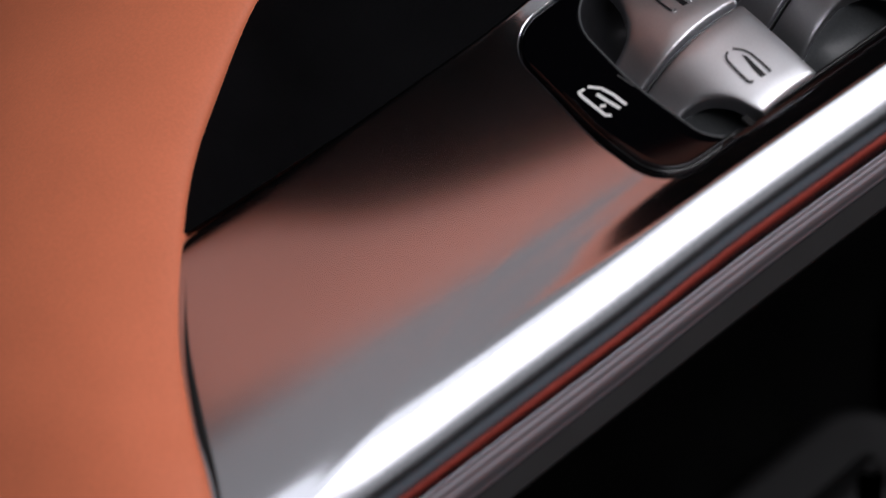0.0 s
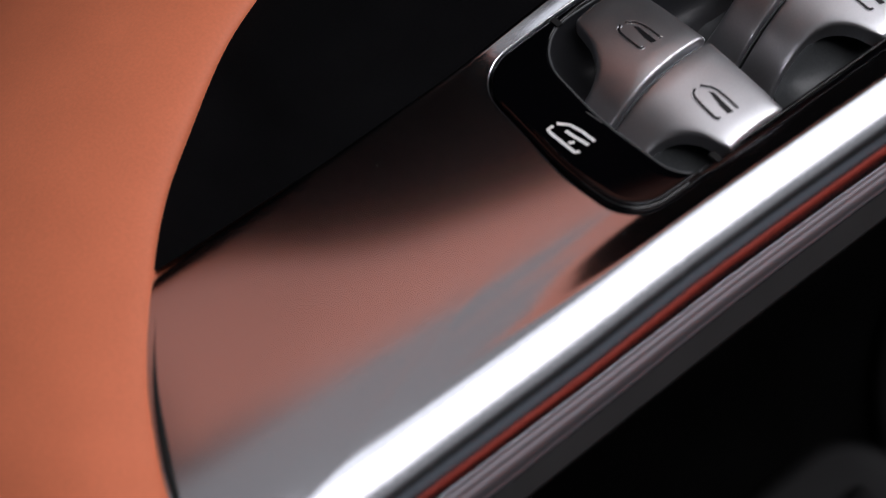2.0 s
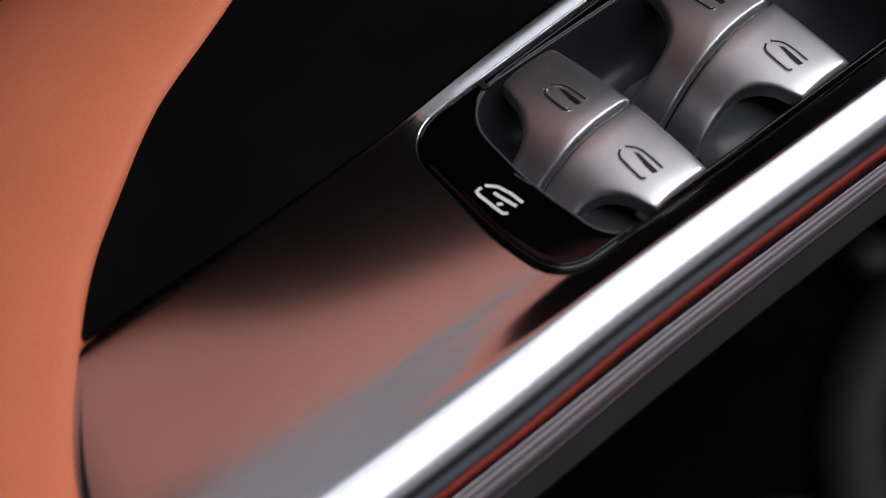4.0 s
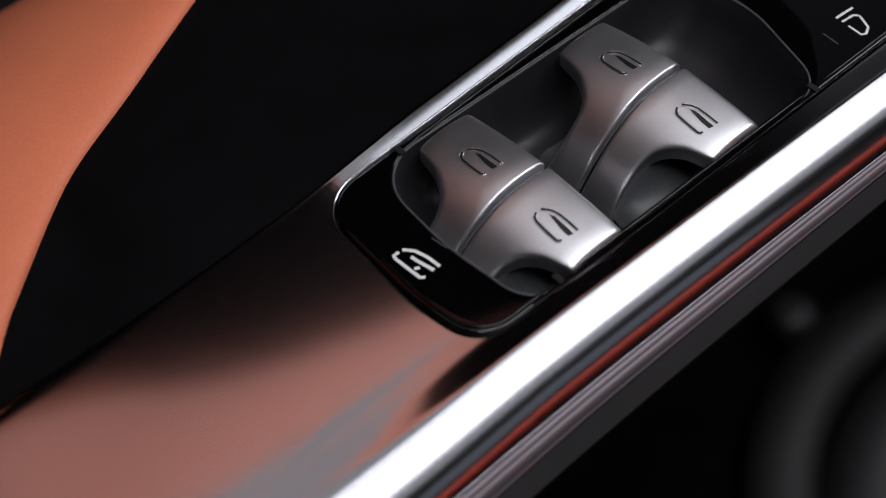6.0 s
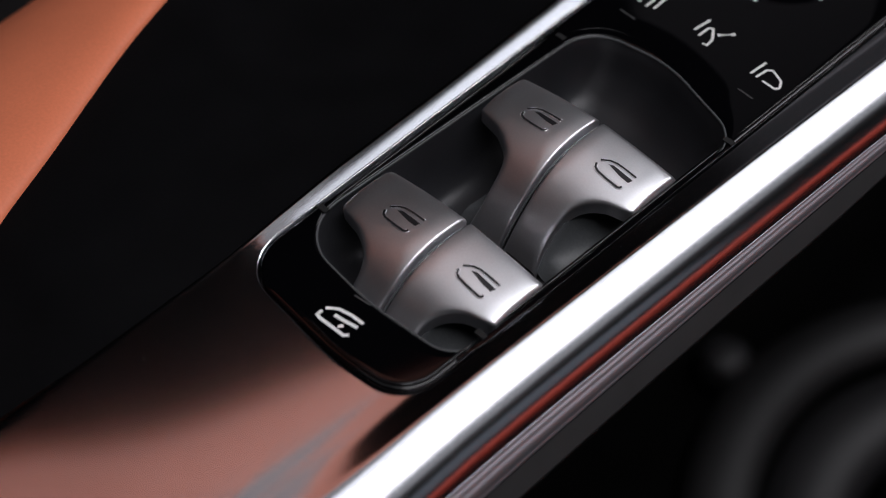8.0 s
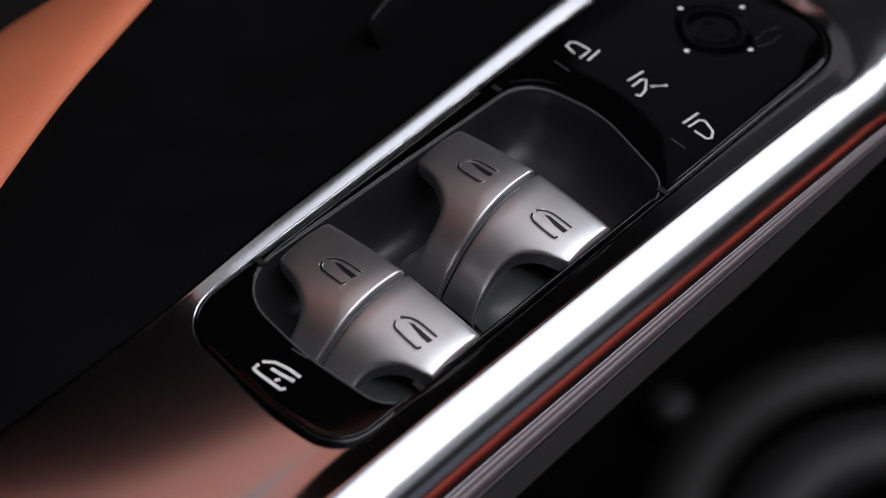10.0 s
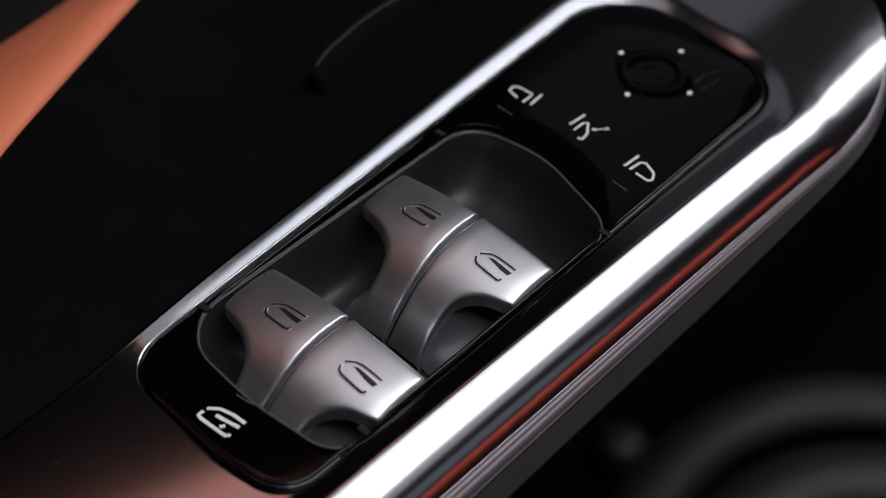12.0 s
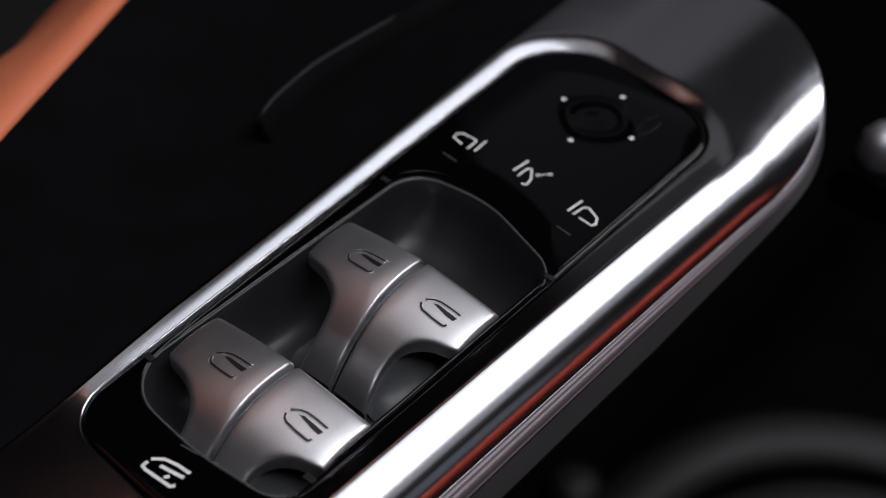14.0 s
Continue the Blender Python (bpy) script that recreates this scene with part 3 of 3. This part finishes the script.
def build_reflected_orange():
    """An unseen orange surface, shaped and cut to give the trim's orange reflection."""
    roll = thing("reflected_orange", "unseen orange leather surface, shaped for its reflection in the trim", "door trim")
    low = [(-640, 60), (-260, 78), (-215, 86), (-192, 98), (-176, 119), (-158, 143), (-137, 165), (-113, 182), (-87, 201), (-58, 220), (0, 248), (240, 320)]
    top = [(-640, 412), (-196, 414), (-150, 446), (-75, 482), (40, 516), (240, 540)]
    loops = []
    for k in range(24):
        y = -225 + 20 * k
        z0, z1 = (float(np.interp(y, *zip(*some))) for some in (low, top))
        prof = [(-398, z1 + 41), (-262, z1 + 41), (-226, z1 + 36), (-204, z1 + 23), (-188, z1), (-152, 0.4 * z0 + 0.6 * z1), (-121, 0.8 * z0 + 0.2 * z1), (-101, z0 + 6), (-100, z0), (-104, z0 - 1.5)]
        loops.append([Vector((x, y, z)) * MM for x, z in prof])
    v, f = rings(loops, closed=False)
    part("orange_face", mesh("orange_face", v, f, LEATHER), roll)
    # black backing added so the metal reflects dark below the orange
    under = []
    for loop in loops:
        p = loop[-1]
        under.append([p + Vector((x, 0, z)) * MM for x, z in ((0.0, 0.0), (-8, -6), (-30, -10), (-90, -40), (-140, -110), (-180, -200), (-294, -215))])
    v, f = rings(under, closed=False)
    part("black_backing", mesh("black_backing", v, f, BLACK), roll, "black backing, added for the dark part of the reflection")


build_reflected_orange()


def build_pull():
    pull = thing("door_pull", "black door pull cup with a soft rounded rim", "door pull")
    pts = spline([(-62.3, -57.6, -5), (-62.1, -56.4, -2), (-64.1, -50.1, -1), (-65.7, -42.5, -1), (-67.4, -30.4, -1), (-67.2, -13.3, -1), (-66.5, 4.4, -1), (-64.9, 22.1, -1)], 10)
    part("rim", tube("rim", pts, 0.8, RIM, sides=10, taper=20), pull, "soft dark rim")
    rows = [[Vector((p.x + dx, p.y, p.z + dz)) * MM for p in pts] for dx, dz in ((0, 0.6), (2, -0.2), (4, -3), (6, -9), (10, -18), (20, -26))]
    v, f = rings(rows, closed=False)
    part("cup", mesh("cup", v, f, BLACK), pull)


build_pull()


def ring_mesh(name, c, R, r, mat, squash=1.0):
    loops = []
    for i in range(72):
        a = i * math.pi / 36
        loops.append([((c[0] + (R + r * math.cos(b)) * math.cos(a)) * MM, (c[1] + (R + r * math.cos(b)) * math.sin(a)) * MM, (c[2] + squash * r * math.sin(b)) * MM) for b in [k * math.pi / 6 for k in range(12)]])
    loops.append(loops[0])
    v, f = rings(loops)
    return mesh(name, v, f, mat)


def lathe(name, c, prof, mat, n=40):
    loops = [[((c[0] + r * math.cos(k * 2 * math.pi / n)) * MM, (c[1] + r * math.sin(k * 2 * math.pi / n)) * MM, (c[2] + z) * MM) for k in range(n)] for r, z in prof]
    v, f = rings(loops, cap=True)
    f.append(tuple(range(n)))
    return mesh(name, v, f, mat)


def build_lower():
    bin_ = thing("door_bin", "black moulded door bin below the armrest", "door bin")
    # tray added to carry the blurred forms above the floor
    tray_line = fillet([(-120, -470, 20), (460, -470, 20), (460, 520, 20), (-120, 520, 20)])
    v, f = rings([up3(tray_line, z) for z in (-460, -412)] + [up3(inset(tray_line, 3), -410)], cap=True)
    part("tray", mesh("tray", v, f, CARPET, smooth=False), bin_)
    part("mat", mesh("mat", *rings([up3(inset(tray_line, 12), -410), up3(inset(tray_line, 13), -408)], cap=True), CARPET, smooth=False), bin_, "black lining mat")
    # stand-in rings, their size and depth scaled along the line of view
    round_forms = thing("blurred_rings", "dark grey rings standing for blurred round forms low in the cabin", "speaker")
    part("ring", ring_mesh("ring", (113, 180, -398), 152, 20, SEAT, 0.6), round_forms)
    part("inner_ring", ring_mesh("inner_ring", (117, 172, -400), 108, 24, SMOKE, 0.6), round_forms)
    part("centre_disc", lathe("centre_disc", (117, 172, -408), [(84, 0), (74, 1), (30, 9), (4, 12)], CARPET), round_forms)
    knob = thing("bin_knob", "small grey rounded knob on the door bin", "knob")
    part("knob", lathe("knob", (-67, 172, -408), [(15, 0), (16, 9), (15, 19), (10, 24), (1, 25)], SMOKE), knob)
    seat = thing("seat_base", "dark grey plastic corner of the seat base", "seat")
    corner = fillet([(-8, -440, 12), (400, -440, 30), (400, 35, 30), (-8, 35, 32)])
    v, f = rings([up3(corner, -408), up3(corner, -374), up3(inset(corner, 3), -368), up3(inset(corner, 8), -366)], cap=True)
    part("cover", mesh("cover", v, f, SEAT), seat)
    part("rail", mesh("rail", *rings([up3(inset(corner, 26), -366), up3(inset(corner, 28), -360), up3(inset(corner, 40), -359)], cap=True), SEAT), seat, "raised inner panel")
    # added beam only holds the bright blurred knob and runs out of view
    vent = thing("knob_bracket", "blurred bright knob on an added black beam", "dashboard")
    loops = [[Vector((x, y, z)) * MM for x, z in ((26, -90), (46, -90), (48, -84), (46, -75), (26, -75), (24, -84))] for y in (124, 128, 400, 1699)]
    v, f = rings(loops)
    f.append(tuple(range(6))), f.append(tuple(range(len(v) - 6, len(v))))
    part("beam", mesh("beam", v, f, CARPET, smooth=False), vent)
    part("knob", lathe("knob", (36, 133, -75), [(7, 0), (8, 4), (7.5, 11), (5, 15), (1, 16)], LIP), vent, "bright metal knob")


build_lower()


def build_red_bar():
    """An unseen bar beyond the driver, added for the red line the shoulder reflects."""
    con = thing("reflected_red_bar", "unseen red bar on a black base, reflected in the trim", "console")
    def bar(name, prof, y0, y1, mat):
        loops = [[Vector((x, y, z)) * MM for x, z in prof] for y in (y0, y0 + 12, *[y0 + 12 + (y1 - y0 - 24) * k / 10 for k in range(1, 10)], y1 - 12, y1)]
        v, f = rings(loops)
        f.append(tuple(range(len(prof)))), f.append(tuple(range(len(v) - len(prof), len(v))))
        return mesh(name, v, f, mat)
    part("armrest", bar("armrest", [(742, 92), (728, 98), (722, 112), (722, 165), (726, 188), (738, 206), (760, 218), (790, 223), (960, 223), (985, 212), (995, 195), (995, 92)], -560, 900, RED), con, "red bar whose reflection draws the shoulder's red line")
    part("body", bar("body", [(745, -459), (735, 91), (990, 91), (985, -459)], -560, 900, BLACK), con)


build_red_bar()


# ---- closing the cabin: unseen dark slabs, so that the metal reflects darkness ----
def slab(name, lo, hi, mat, label, category):
    bm = bmesh.new()
    bmesh.ops.create_cube(bm, size=1)
    for vert in bm.verts:
        vert.co = Vector([(l + h) / 2 + c * (h - l) for l, h, c in zip(lo, hi, vert.co)])
    me = bpy.data.meshes.new(name)
    bm.to_mesh(me)
    bm.free()
    me.materials.append(mat)
    ob = new(name, me)
    return tagged(ob, label, category, kind="structure")


slab("floor", (-0.4, -1.2, -0.5), (1.34, 1.74, -0.46), CARPET, "black carpeted car floor", "floor")
slab("wall_rear", (-0.4, -1.2, -0.46), (1.34, -1.16, 1.0), LINING, "unseen dark slab closing the rear", "wall")
slab("wall_front", (-0.4, 1.70, -0.46), (1.34, 1.74, 1.0), LINING, "unseen dark slab closing the front", "wall")
slab("wall_far", (1.30, -1.16, -0.46), (1.34, 1.70, 1.0), LINING, "unseen dark slab closing the far side", "wall")
slab("wall_door", (-0.44, -1.2, -0.46), (-0.4, 1.74, 1.0), LINING, "unseen dark slab closing the door side", "wall")
slab("ceiling", (-0.4, -1.2, 1.0), (1.34, 1.74, 1.04), LINING, "unseen dark slab closing the top", "ceiling")


# ---- dust ----
def build_dust():
    """A few specks that have settled on the trim and the switches."""
    rng = random.Random(7)
    v, f = [], []
    spots = []
    for _ in range(34):
        x, y = rng.uniform(-20, 41), rng.uniform(-235, 60)
        if near(PAN_XY, x, y) > 3 and not (-24 < x < 26 and -148 < y < 20):
            spots.append((x, y, trim_z(Vector((x, y)))))
    for _ in range(16):
        x, s = rng.uniform(1, 18) * rng.choice((-1, 1)), rng.uniform(1, 12)
        spots.append((3.6 + x, rng.choice((-70.5, -110.3)) - s, head_z(s) - crown(x)))
    for x, y, z in spots:
        r, n = rng.uniform(0.05, 0.11), len(v)
        v += [((x + r * math.cos(k * math.pi / 3)) * MM, (y + r * math.sin(k * math.pi / 3)) * MM, (z + 0.01) * MM) for k in range(6)] + [(x * MM, y * MM, (z + r) * MM)]
        f += [(n + k, n + (k + 1) % 6, n + 6) for k in range(6)]
    tagged(new("dust", mesh("dust", v, f, WHITE)), "tiny pale specks of dust on the metal", "dust", kind="stuff")


build_dust()
